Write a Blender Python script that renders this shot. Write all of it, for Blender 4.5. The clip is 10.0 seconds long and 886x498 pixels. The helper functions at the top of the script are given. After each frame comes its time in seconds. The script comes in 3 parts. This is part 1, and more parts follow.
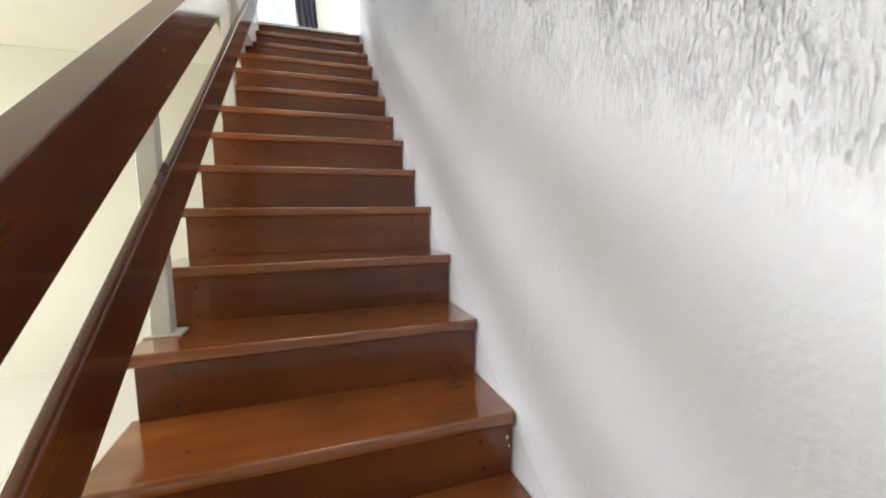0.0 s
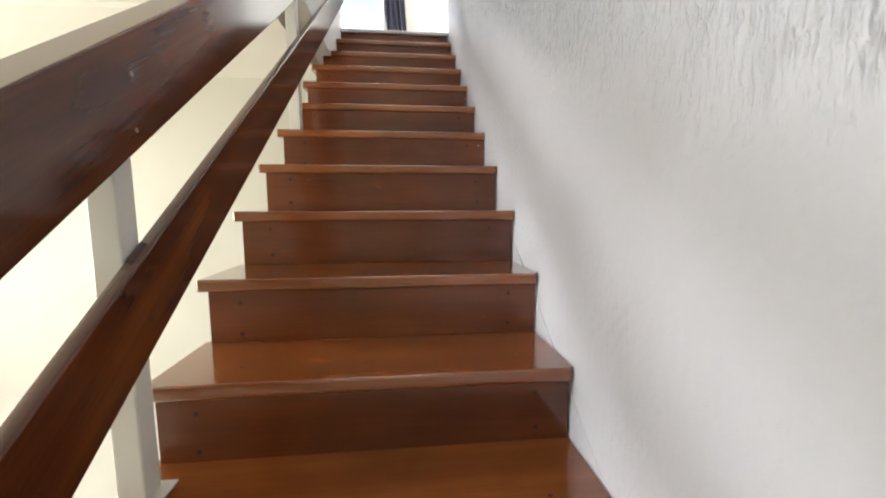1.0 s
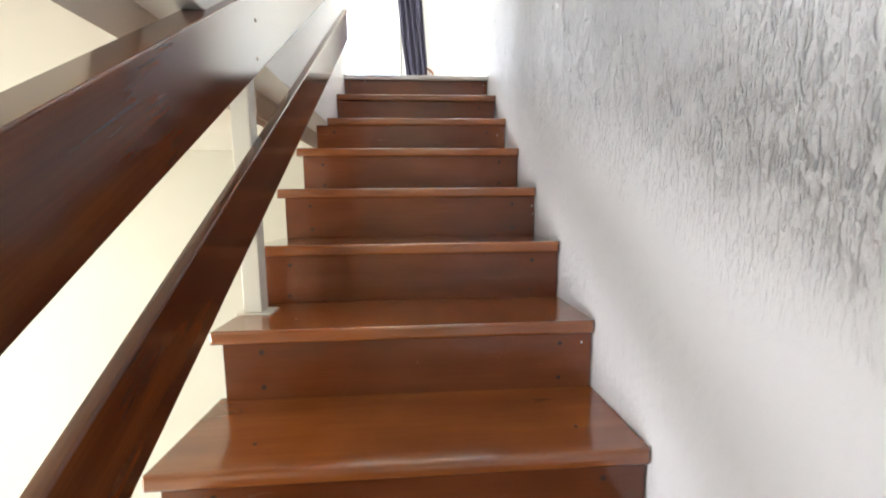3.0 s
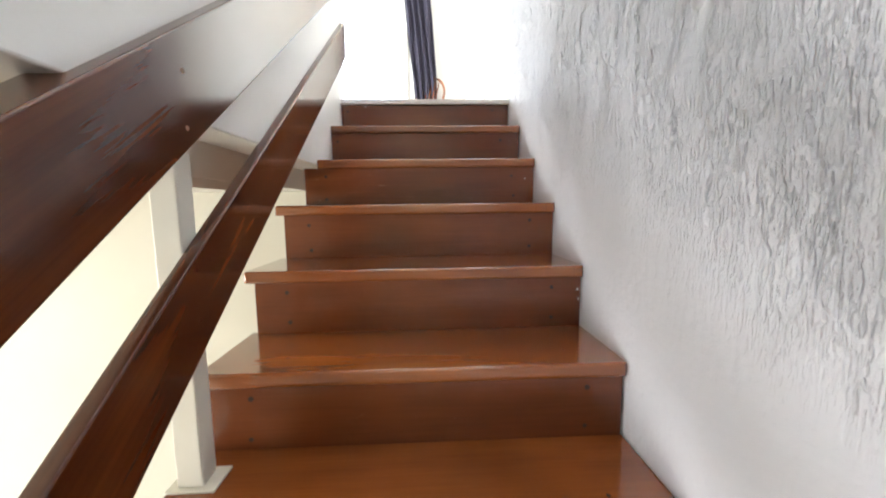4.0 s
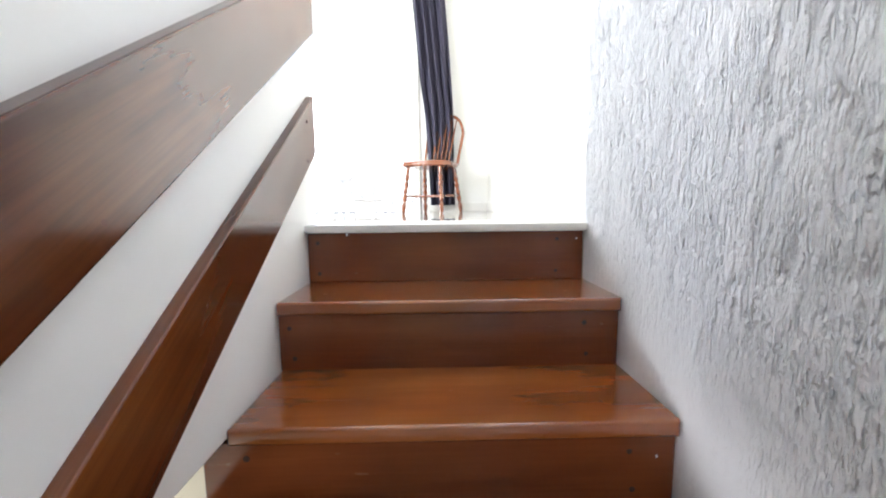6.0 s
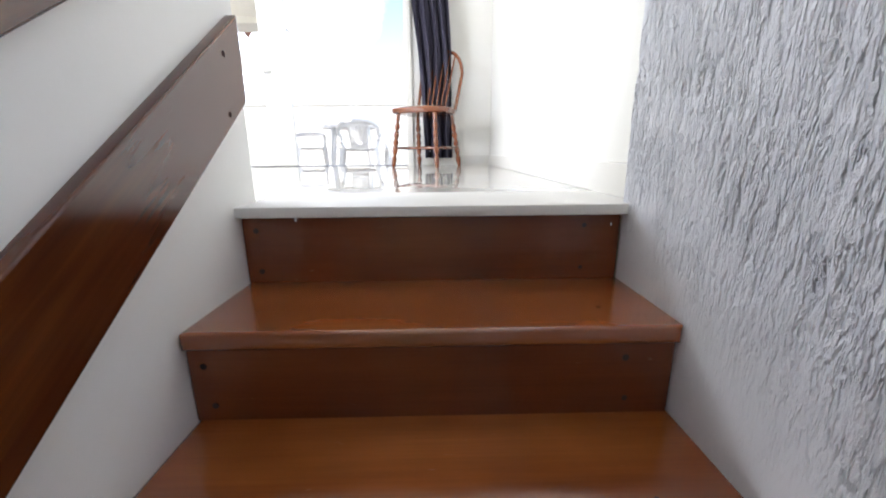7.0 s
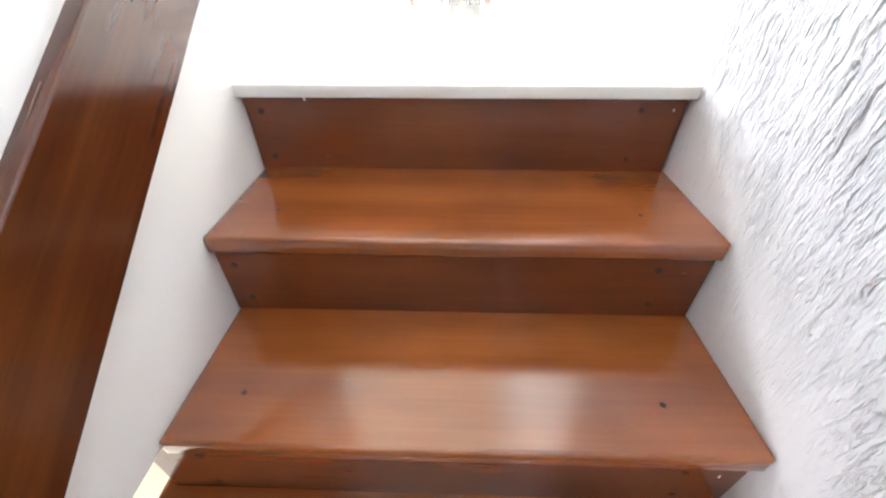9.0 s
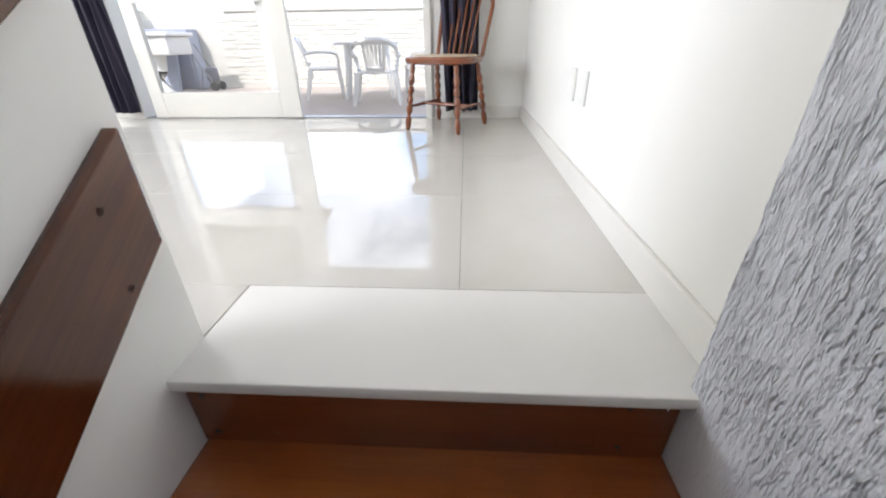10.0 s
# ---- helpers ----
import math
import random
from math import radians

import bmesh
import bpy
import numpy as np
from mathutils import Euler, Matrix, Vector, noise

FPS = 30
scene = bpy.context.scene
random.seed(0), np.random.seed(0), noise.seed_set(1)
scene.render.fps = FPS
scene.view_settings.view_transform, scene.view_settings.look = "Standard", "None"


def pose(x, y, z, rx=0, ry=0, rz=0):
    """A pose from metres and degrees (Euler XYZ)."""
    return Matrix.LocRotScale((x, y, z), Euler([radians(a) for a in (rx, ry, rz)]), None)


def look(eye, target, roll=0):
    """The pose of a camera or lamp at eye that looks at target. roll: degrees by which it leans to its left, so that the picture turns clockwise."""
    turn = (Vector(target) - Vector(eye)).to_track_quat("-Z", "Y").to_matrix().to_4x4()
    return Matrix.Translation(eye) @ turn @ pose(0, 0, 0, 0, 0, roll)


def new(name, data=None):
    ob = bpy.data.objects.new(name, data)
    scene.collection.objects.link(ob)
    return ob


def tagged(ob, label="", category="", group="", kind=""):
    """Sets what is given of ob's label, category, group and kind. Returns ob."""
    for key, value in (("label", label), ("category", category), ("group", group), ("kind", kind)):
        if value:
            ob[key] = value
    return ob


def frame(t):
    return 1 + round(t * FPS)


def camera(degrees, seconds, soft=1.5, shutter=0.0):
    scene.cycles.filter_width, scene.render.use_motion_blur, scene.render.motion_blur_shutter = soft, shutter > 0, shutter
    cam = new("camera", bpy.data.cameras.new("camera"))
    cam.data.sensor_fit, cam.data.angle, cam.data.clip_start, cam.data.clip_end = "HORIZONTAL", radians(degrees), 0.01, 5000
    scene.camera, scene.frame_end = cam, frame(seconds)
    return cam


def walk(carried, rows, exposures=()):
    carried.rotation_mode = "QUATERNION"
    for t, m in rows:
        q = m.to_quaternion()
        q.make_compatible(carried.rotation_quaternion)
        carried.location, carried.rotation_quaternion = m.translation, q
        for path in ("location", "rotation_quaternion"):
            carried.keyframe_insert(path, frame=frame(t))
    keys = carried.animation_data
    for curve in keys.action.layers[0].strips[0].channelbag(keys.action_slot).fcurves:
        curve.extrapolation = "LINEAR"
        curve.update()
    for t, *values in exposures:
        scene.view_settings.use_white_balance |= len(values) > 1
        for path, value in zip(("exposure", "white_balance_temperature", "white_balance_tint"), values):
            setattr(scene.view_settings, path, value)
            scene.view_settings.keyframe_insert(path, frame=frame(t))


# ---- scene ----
cam = camera(98.1, 10.0, soft=2.0, shutter=0.12)
PATH = [
    (0, (0.153, 0.491, 1.263), (0.786, 2.375, 1.04), -0.3),
    (0.5, (0.268, 0.77, 1.351), (0.581, 2.732, 1.126), 0.0),
    (1, (0.246, 1.024, 1.461), (0.452, 3.0, 1.232), -0.1),
    (1.5, (0.21, 1.232, 1.639), (0.37, 3.213, 1.415), -0.2),
    (2, (0.223, 1.485, 1.799), (0.378, 3.466, 1.572), -0.2),
    (3.5, (0.18, 2.125, 2.223), (0.291, 4.109, 1.997), -0.7),
    (4, (0.191, 2.31, 2.337), (0.28, 4.294, 2.108), -0.7),
    (4.5, (0.195, 2.55, 2.489), (0.26, 4.537, 2.266), -0.8),
    (5, (0.179, 2.729, 2.651), (0.223, 4.717, 2.438), -0.4),
    (5.5, (0.206, 2.947, 2.765), (0.252, 4.935, 2.552), -0.5),
    (6, (0.169, 3.188, 2.936), (0.205, 5.175, 2.714), -0.6),
    (7.5, (0.224, 3.576, 2.999), (0.255, 5.438, 2.271), -0.4),
    (8, (0.216, 3.54, 2.937), (0.222, 5.277, 1.946), -0.4),
    (8.5, (0.223, 3.522, 2.925), (0.167, 5.119, 1.723), -0.9),
    (9, (0.189, 3.624, 3.075), (0.135, 5.208, 1.855), -0.3),
    (9.5, (0.187, 3.738, 3.284), (0.09, 5.4, 2.175), -1.2),
    (10, (0.264, 3.933, 3.38), (0.161, 5.694, 2.437), -0.7),
]
walk(cam, [(t, look(eye, target, roll)) for t, eye, target, roll in PATH],
     exposures=[(0.0, 2.2, 6350, 9), (2.0, 2.45, 6350, 9), (4.0, 2.6, 6300, 10), (6.0, 2.35, 6050, 11), (7.3, 1.35, 6000, 14),
                (7.6, 1.25, 5950, 14), (8.1, 2.3, 5950, 14), (8.5, 2.9, 6000, 13), (9.0, 2.9, 6200, 13), (9.5, 1.85, 6250, 13), (10.0, 1.05, 6150, 14)])

# ---- light ----
SUN_ELEVATION, SUN_AZIMUTH = 47.0, 205.0   # degrees; azimuth clockwise from +y
world = bpy.data.worlds.new("sky")
scene.world = world
world.use_nodes = True
wn, wl = world.node_tree.nodes, world.node_tree.links
wn.clear()
w_out, w_bg = wn.new("ShaderNodeOutputWorld"), wn.new("ShaderNodeBackground")
w_sky = wn.new("ShaderNodeTexSky")
w_sky.sky_type, w_sky.sun_disc = "NISHITA", False
w_sky.sun_elevation, w_sky.sun_rotation = radians(SUN_ELEVATION), radians(SUN_AZIMUTH)
w_co, w_cloud, w_ramp, w_mix = (wn.new("ShaderNodeTexCoord"), wn.new("ShaderNodeTexNoise"),
                                wn.new("ShaderNodeValToRGB"), wn.new("ShaderNodeMixRGB"))
w_cloud.inputs["Scale"].default_value, w_cloud.inputs["Detail"].default_value = 2.6, 7.0
w_ramp.color_ramp.elements[0].position, w_ramp.color_ramp.elements[1].position = 0.46, 0.66
w_mix.inputs["Color2"].default_value = (13, 13.2, 13.6, 1)
wl.new(w_co.outputs["Generated"], w_cloud.inputs["Vector"])
wl.new(w_cloud.outputs["Fac"], w_ramp.inputs["Fac"])
wl.new(w_ramp.outputs["Color"], w_mix.inputs["Fac"])
wl.new(w_sky.outputs["Color"], w_mix.inputs["Color1"])
wl.new(w_mix.outputs["Color"], w_bg.inputs["Color"])
wl.new(w_bg.outputs["Background"], w_out.inputs["Surface"])
w_bg.inputs["Strength"].default_value = 0.15

sun = new("sun", bpy.data.lights.new("sun", "SUN"))
sun.data.energy, sun.data.angle, sun.data.color = 2.0, radians(0.5), (1.0, 0.95, 0.88)
sd = Vector((math.sin(radians(SUN_AZIMUTH)) * math.cos(radians(SUN_ELEVATION)),
             math.cos(radians(SUN_AZIMUTH)) * math.cos(radians(SUN_ELEVATION)), math.sin(radians(SUN_ELEVATION))))
sun.matrix_world = look(sd * 30, (0, 0, 0))

# daylight in the opening of the ground floor's big window
win = new("window_daylight", bpy.data.lights.new("window_daylight", "AREA"))
win.data.shape, win.data.size, win.data.size_y = "RECTANGLE", 1.6, 1.3
win.data.energy, win.data.color = 33, (1.0, 0.975, 0.93)
win.matrix_world = look((-3.95, 1.7, 1.35), (0, 1.7, 1.2))

# fill lamp in an unseen opening added left of the sliding door
side_fill = new("side_fill_light", bpy.data.lights.new("side_fill_light", "AREA"))
side_fill.data.shape, side_fill.data.size, side_fill.data.size_y = "RECTANGLE", 1.0, 1.8
side_fill.data.energy, side_fill.data.color = 45, (0.93, 0.97, 1.0)
side_fill.matrix_world = look((-3.3, 6.98, 4.25), (-3.2, 4.0, 4.15))

# fill lamp in an unseen opening added to the upper hall's west wall
hall_fill = new("hall_fill_light", bpy.data.lights.new("hall_fill_light", "AREA"))
hall_fill.data.shape, hall_fill.data.size, hall_fill.data.size_y = "RECTANGLE", 1.9, 1.25
hall_fill.data.energy, hall_fill.data.color = 82, (0.97, 0.985, 1.0)
hall_fill.matrix_world = look((-3.97, 3.4, 4.38), (0, 3.4, 4.38))


# ---- materials ----
def material(name, base, rough=0.5, metal=0.0, coat=0.0, spec=0.5):
    m = bpy.data.materials.new(name)
    m.use_nodes = True
    b = m.node_tree.nodes["Principled BSDF"]
    b.inputs["Base Color"].default_value = (*base, 1)
    b.inputs["Roughness"].default_value = rough
    b.inputs["Metallic"].default_value = metal
    b.inputs["Coat Weight"].default_value = coat
    b.inputs["Coat Roughness"].default_value = 0.13
    b.inputs["Specular IOR Level"].default_value = spec
    return m, m.node_tree.nodes, m.node_tree.links, b


def coords(n, l, scale, shift=0.0):
    """Object coordinates, scaled, with a shift of its own for each object."""
    co, mp = n.new("ShaderNodeTexCoord"), n.new("ShaderNodeMapping")
    mp.inputs["Scale"].default_value = scale
    l.new(co.outputs["Object"], mp.inputs["Vector"])
    if shift:
        info, mul = n.new("ShaderNodeObjectInfo"), n.new("ShaderNodeMath")
        mul.operation, mul.inputs[1].default_value = "MULTIPLY", shift
        l.new(info.outputs["Random"], mul.inputs[0])
        l.new(mul.outputs[0], mp.inputs["Location"])
    return mp.outputs["Vector"]


def tex_noise(n, l, vec, scale, detail=4.0, rough=0.55, distort=0.0):
    t = n.new("ShaderNodeTexNoise")
    t.inputs["Scale"].default_value, t.inputs["Detail"].default_value = scale, detail
    t.inputs["Roughness"].default_value, t.inputs["Distortion"].default_value = rough, distort
    l.new(vec, t.inputs["Vector"])
    return t.outputs["Fac"]


def ramp(n, l, fac, stops):
    r = n.new("ShaderNodeValToRGB")
    while len(r.color_ramp.elements) < len(stops):
        r.color_ramp.elements.new(0.5)
    for e, (p, c) in zip(r.color_ramp.elements, stops):
        e.position, e.color = p, (*c, 1) if len(c) == 3 else c
    l.new(fac, r.inputs["Fac"])
    return r.outputs["Color"]


def mix(n, l, a, b, fac, mode="MIX"):
    x = n.new("ShaderNodeMixRGB")
    x.blend_type = mode
    for sock, v in ((x.inputs["Fac"], fac), (x.inputs["Color1"], a), (x.inputs["Color2"], b)):
        if isinstance(v, (int, float)):
            sock.default_value = v
        elif isinstance(v, tuple):
            sock.default_value = (*v, 1)
        else:
            l.new(v, sock)
    return x.outputs["Color"]


def bump(n, l, b, height, strength, distance):
    k = n.new("ShaderNodeBump")
    k.inputs["Strength"].default_value, k.inputs["Distance"].default_value = strength, distance
    l.new(height, k.inputs["Height"])
    l.new(k.outputs["Normal"], b.inputs["Normal"])


def wood(name, dark, mid, light, rough=0.25, coat=0.5, shift=9.0, wear=0.25, grain=0.24):
    """Varnished timber with the grain along the object's x axis."""
    m, n, l, b = material(name, mid, rough, 0, coat)
    v = coords(n, l, (1.0, 7.0, 7.0), shift)
    wide = tex_noise(n, l, v, 1.3, 3, 0.5, 0.15)
    v2 = coords(n, l, (3.0, 90.0, 90.0), shift)
    fine = tex_noise(n, l, v2, 1.6, 4, 0.6, 0.0)
    v3 = coords(n, l, (1.0, 1.0, 1.0), shift)
    blot = tex_noise(n, l, v3, 3.2, 3, 0.5, 0.0)
    col = ramp(n, l, wide, [(0.12, dark), (0.5, mid), (0.88, light)])
    col = mix(n, l, col, ramp(n, l, fine, [(0.35, (0.6, 0.58, 0.56)), (0.65, (1, 1, 1))]), grain, "MULTIPLY")
    col = mix(n, l, col, ramp(n, l, blot, [(0.3, (0.6, 0.57, 0.55)), (0.7, (1.15, 1.12, 1.08))]), 0.65, "MULTIPLY")
    if wear > 0.2:
        # pale scuffs where shoes have rubbed the varnish
        scuff = ramp(n, l, tex_noise(n, l, coords(n, l, (0.6, 1.6, 1.6), shift), 26, 5, 0.6, 0.6), [(0.69, (0, 0, 0)), (0.78, (0.25, 0.25, 0.25))])
        col = mix(n, l, col, (0.42, 0.28, 0.18), scuff)
    l.new(col, b.inputs["Base Color"])
    rr = ramp(n, l, blot, [(0.2, (rough - 0.02,) * 3), (0.8, (rough + wear * 0.16,) * 3)])
    l.new(rr, b.inputs["Roughness"])
    bump(n, l, b, fine, 0.12 if wear > 0.2 else 0.03, 0.001)
    return m


def plaster(name, base, rough=0.6, amount=0.25, tint=(0.95, 0.94, 0.91), spec=0.4):
    m, n, l, b = material(name, base, rough, spec=spec)
    v = coords(n, l, (1, 1, 1))
    big, small = tex_noise(n, l, v, 1.4, 5), tex_noise(n, l, v, 70, 4)
    col = mix(n, l, base, tuple(a * t for a, t in zip(base, tint)), ramp(n, l, big, [(0.35, (0, 0, 0)), (0.7, (1, 1, 1))]))
    l.new(col, b.inputs["Base Color"])
    bump(n, l, b, mix(n, l, big, small, 0.6), amount, 0.002)
    return m


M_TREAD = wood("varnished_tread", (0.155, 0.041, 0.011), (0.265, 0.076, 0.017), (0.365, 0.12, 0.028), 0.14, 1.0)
# treads' timber again, with the shade on upright faces put into its colour
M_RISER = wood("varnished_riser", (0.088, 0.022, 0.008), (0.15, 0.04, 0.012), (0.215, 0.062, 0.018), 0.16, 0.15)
M_BOARD = wood("dark_handrail_wood", (0.034, 0.009, 0.004), (0.105, 0.028, 0.009), (0.29, 0.095, 0.023), 0.15, 0.35, wear=0.05, grain=0.5)
M_CHAIR = wood("orange_varnished_wood", (0.12, 0.032, 0.011), (0.21, 0.058, 0.018), (0.3, 0.095, 0.03), 0.22, 0.5)
M_PLUG = material("dark_wood_plug", (0.032, 0.012, 0.007), 0.7, spec=0.2)[0]
M_WHITE = plaster("white_wall_paint", (0.86, 0.86, 0.84), 0.55)
M_ROOM = plaster("room_wall_paint", (0.76, 0.755, 0.735), 0.55)
M_CREAM = plaster("cream_wall_paint", (0.57, 0.545, 0.455), 0.55)
M_POST = plaster("cream_enamel_steel", (0.74, 0.72, 0.64), 0.35, 0.08)
M_CEIL = plaster("ceiling_paint", (0.8, 0.77, 0.68), 0.7)
M_FRAME = plaster("white_enamel", (0.8, 0.79, 0.76), 0.3, 0.06)
M_PLASTIC = plaster("white_moulded_plastic", (0.72, 0.715, 0.695), 0.35, 0.05)
M_OUTER = plaster("patio_wall_paint", (0.62, 0.61, 0.56), 0.8)
M_DARK = material("black_rubber", (0.02, 0.02, 0.02), 0.6)[0]
M_STEEL = material("grey_steel_tube", (0.32, 0.33, 0.35), 0.35, 0.9)[0]
M_BAG = plaster("grey_cloth", (0.2, 0.2, 0.22), 0.9)
M_BLUEGREY = plaster("blue_grey_paint", (0.38, 0.41, 0.5), 0.7)


def rough_wall():
    m, n, l, b = material("combed_render_paint", (0.58, 0.585, 0.625), 0.4, spec=0.5)
    v = coords(n, l, (1, 1, 1))
    big = tex_noise(n, l, v, 1.1, 5, 0.6)
    col = mix(n, l, (0.69, 0.7, 0.76), (0.64, 0.65, 0.70), ramp(n, l, big, [(0.35, (0, 0, 0)), (0.7, (1, 1, 1))]))
    l.new(col, b.inputs["Base Color"])
    grooves = ramp(n, l, tex_noise(n, l, coords(n, l, (1, 112, 28)), 1.0, 2.5, 0.5, 0.0), [(0.5, (1, 1, 1)), (0.7, (0, 0, 0))])
    thin = ramp(n, l, tex_noise(n, l, coords(n, l, (1, 205, 44)), 1.0, 2.0, 0.5, 0.0), [(0.5, (1, 1, 1)), (0.7, (0, 0, 0))])
    grain = tex_noise(n, l, coords(n, l, (1, 1, 0.85)), 420, 3, 0.6)
    lumps = tex_noise(n, l, coords(n, l, (1, 1.1, 0.45)), 140, 3, 0.6)
    where = ramp(n, l, tex_noise(n, l, v, 15, 3, 0.6), [(0.34, (0.3, 0.3, 0.3)), (0.56, (1, 1, 1))])
    marks = mix(n, l, (1.0, 1.0, 1.0), mix(n, l, grooves, thin, 1.0, "MULTIPLY"), where)
    marks = mix(n, l, marks, mix(n, l, grain, lumps, 0.85), 0.46)
    low = mix(n, l, (0.7, 0.7, 0.7), tex_noise(n, l, v, 55, 3, 0.5), 0.14)
    # the combing gives way to a trowelled band along the steps
    co, dot = n.new("ShaderNodeTexCoord"), n.new("ShaderNodeVectorMath")
    dot.operation, dot.inputs[1].default_value = "DOT_PRODUCT", (0.0, -0.41, 1.0)
    l.new(co.outputs["Object"], dot.inputs[0])
    add = n.new("ShaderNodeMath")
    add.operation = "MULTIPLY_ADD"
    l.new(tex_noise(n, l, v, 14, 4, 0.6), add.inputs[0])
    add.inputs[1].default_value = 0.22
    l.new(dot.outputs["Value"], add.inputs[2])
    rng = n.new("ShaderNodeMapRange")
    rng.inputs["From Min"].default_value, rng.inputs["From Max"].default_value = 1.1 - 0.04, 1.1 + 0.2
    l.new(add.outputs[0], rng.inputs["Value"])
    bump(n, l, b, mix(n, l, low, marks, rng.outputs["Result"]), 1.0, 0.0175)
    return m


def polished_tile(name, base, vein, rough=0.05, spec=0.5):
    m, n, l, b = material(name, base, rough, 0, 0.0, spec)
    v = coords(n, l, (1, 1, 1), 7.0)
    big = tex_noise(n, l, v, 2.2, 6, 0.6, 1.2)
    col = mix(n, l, base, vein, ramp(n, l, big, [(0.4, (0, 0, 0)), (0.75, (0.7, 0.7, 0.7))]))
    l.new(col, b.inputs["Base Color"])
    v2 = coords(n, l, (1, 1, 1), 3.0)
    bump(n, l, b, tex_noise(n, l, v2, 1.7, 2), 0.004, 0.004)
    return m


def cloth():
    m, n, l, b = material("navy_curtain_cloth", (0.04, 0.038, 0.06), 0.85)
    v = coords(n, l, (900, 900, 900))
    bump(n, l, b, tex_noise(n, l, v, 1.0, 2), 0.2, 0.001)
    v2 = coords(n, l, (6, 6, 0.6))
    col = mix(n, l, (0.018, 0.016, 0.034), (0.04, 0.036, 0.065), tex_noise(n, l, v2, 1.5, 3))
    l.new(col, b.inputs["Base Color"])
    b.inputs["Sheen Weight"].default_value = 0.04
    return m


def glass():
    m, n, l, b = material("clear_glass", (1, 1, 1), 0.0)
    b.inputs["Transmission Weight"].default_value = 1.0
    b.inputs["IOR"].default_value = 1.45
    return m


M_ROUGH = rough_wall()
M_TILE = polished_tile("polished_porcelain", (0.58, 0.565, 0.535), (0.54, 0.52, 0.485), 0.006, 0.75)
M_MARBLE = polished_tile("white_marble", (0.72, 0.71, 0.69), (0.67, 0.66, 0.64), 0.5, 0.15)
M_SKIRT = polished_tile("porcelain_skirting", (0.7, 0.685, 0.65), (0.65, 0.63, 0.59), 0.3)
M_GROUT = plaster("dark_tile_grout", (0.2, 0.19, 0.17), 0.9)
M_CURTAIN = cloth()
M_GLASS = glass()
M_PATIO = plaster("patio_floor_tile", (0.42, 0.36, 0.31), 0.45, 0.3)
M_GROUND = plaster("ground_floor_tile", (0.66, 0.63, 0.56), 0.25, 0.1)
M_GRASS = plaster("dry_ground", (0.1, 0.11, 0.06), 0.95, 0.5)
M_CLAY = plaster("clay_roof_tile", (0.38, 0.17, 0.1), 0.8, 0.4, (0.7, 0.7, 0.75))
M_SEAT = plaster("worn_seat_cushion", (0.5, 0.42, 0.32), 0.7, 0.3)


# ---- mesh helpers ----
def add_box(bm, x0, x1, y0, y1, z0, z1, bevel=0.0, seg=2):
    v = [bm.verts.new(p) for p in ((x0, y0, z0), (x1, y0, z0), (x1, y1, z0), (x0, y1, z0),
                                   (x0, y0, z1), (x1, y0, z1), (x1, y1, z1), (x0, y1, z1))]
    f = [bm.faces.new([v[i] for i in q]) for q in ((3, 2, 1, 0), (4, 5, 6, 7), (0, 1, 5, 4), (1, 2, 6, 5), (2, 3, 7, 6), (3, 0, 4, 7))]
    if bevel:
        edges = {e for k in f for e in k.edges}
        bmesh.ops.bevel(bm, geom=list(edges), offset=bevel, segments=seg, profile=0.5, affect="EDGES")
    return bm


def box(x0, x1, y0, y1, z0, z1, bevel=0.0, seg=2):
    return add_box(bmesh.new(), x0, x1, y0, y1, z0, z1, bevel, seg)


def add_tube(bm, points, radii, sides=10, caps=True):
    """A round bar through the points, with a radius at each."""
    pts = [Vector(p) for p in points]
    rings = []
    for i, p in enumerate(pts):
        d = (pts[min(i + 1, len(pts) - 1)] - pts[max(i - 1, 0)]).normalized()
        side = d.cross(Vector((0, 0, 1)))
        side = side.normalized() if side.length > 1e-3 else d.cross(Vector((0, 1, 0))).normalized()
        up = side.cross(d)
        r = radii[i] if isinstance(radii, (list, tuple)) else radii
        rings.append([bm.verts.new(p + r * (math.cos(2 * math.pi * k / sides) * side + math.sin(2 * math.pi * k / sides) * up))
                      for k in range(sides)])
    for a, b in zip(rings, rings[1:]):
        for k in range(sides):
            bm.faces.new((a[k], a[(k + 1) % sides], b[(k + 1) % sides], b[k]))
    if caps:
        bm.faces.new(rings[0][::-1]), bm.faces.new(rings[-1])
    return bm


def tube(points, radii, sides=10):
    return add_tube(bmesh.new(), points, radii, sides)


def mesh_of(name, bm, mat, smooth=True):
    bmesh.ops.recalc_face_normals(bm, faces=bm.faces)
    if smooth:
        # large faces stay flat next to the small ones of their rounded edges
        for f in bm.faces:
            f.smooth = True
        for e in bm.edges:
            if len(e.link_faces) == 2:
                p, q = sorted(f.calc_area() for f in e.link_faces)
                e.smooth = e.calc_face_angle(0.0) < radians(38) and q < 12 * p
    me = bpy.data.meshes.new(name)
    bm.to_mesh(me)
    bm.free()
    me.materials.append(mat)
    return me


def part(name, bm, mat, parent=None, label=""):
    ob = new(name, mesh_of(name, bm, mat))
    ob.parent = parent
    return tagged(ob, label) if label else ob


def thing(name, label, category, group="", m=None):
    ob = new(name)
    ob.empty_display_size = 0.1
    if m:
        ob.matrix_world = m
    return tagged(ob, label, category, group)


def setting(name, bm, mat, label, category="wall"):
    return tagged(part(name, bm, mat), label, category, kind="structure")


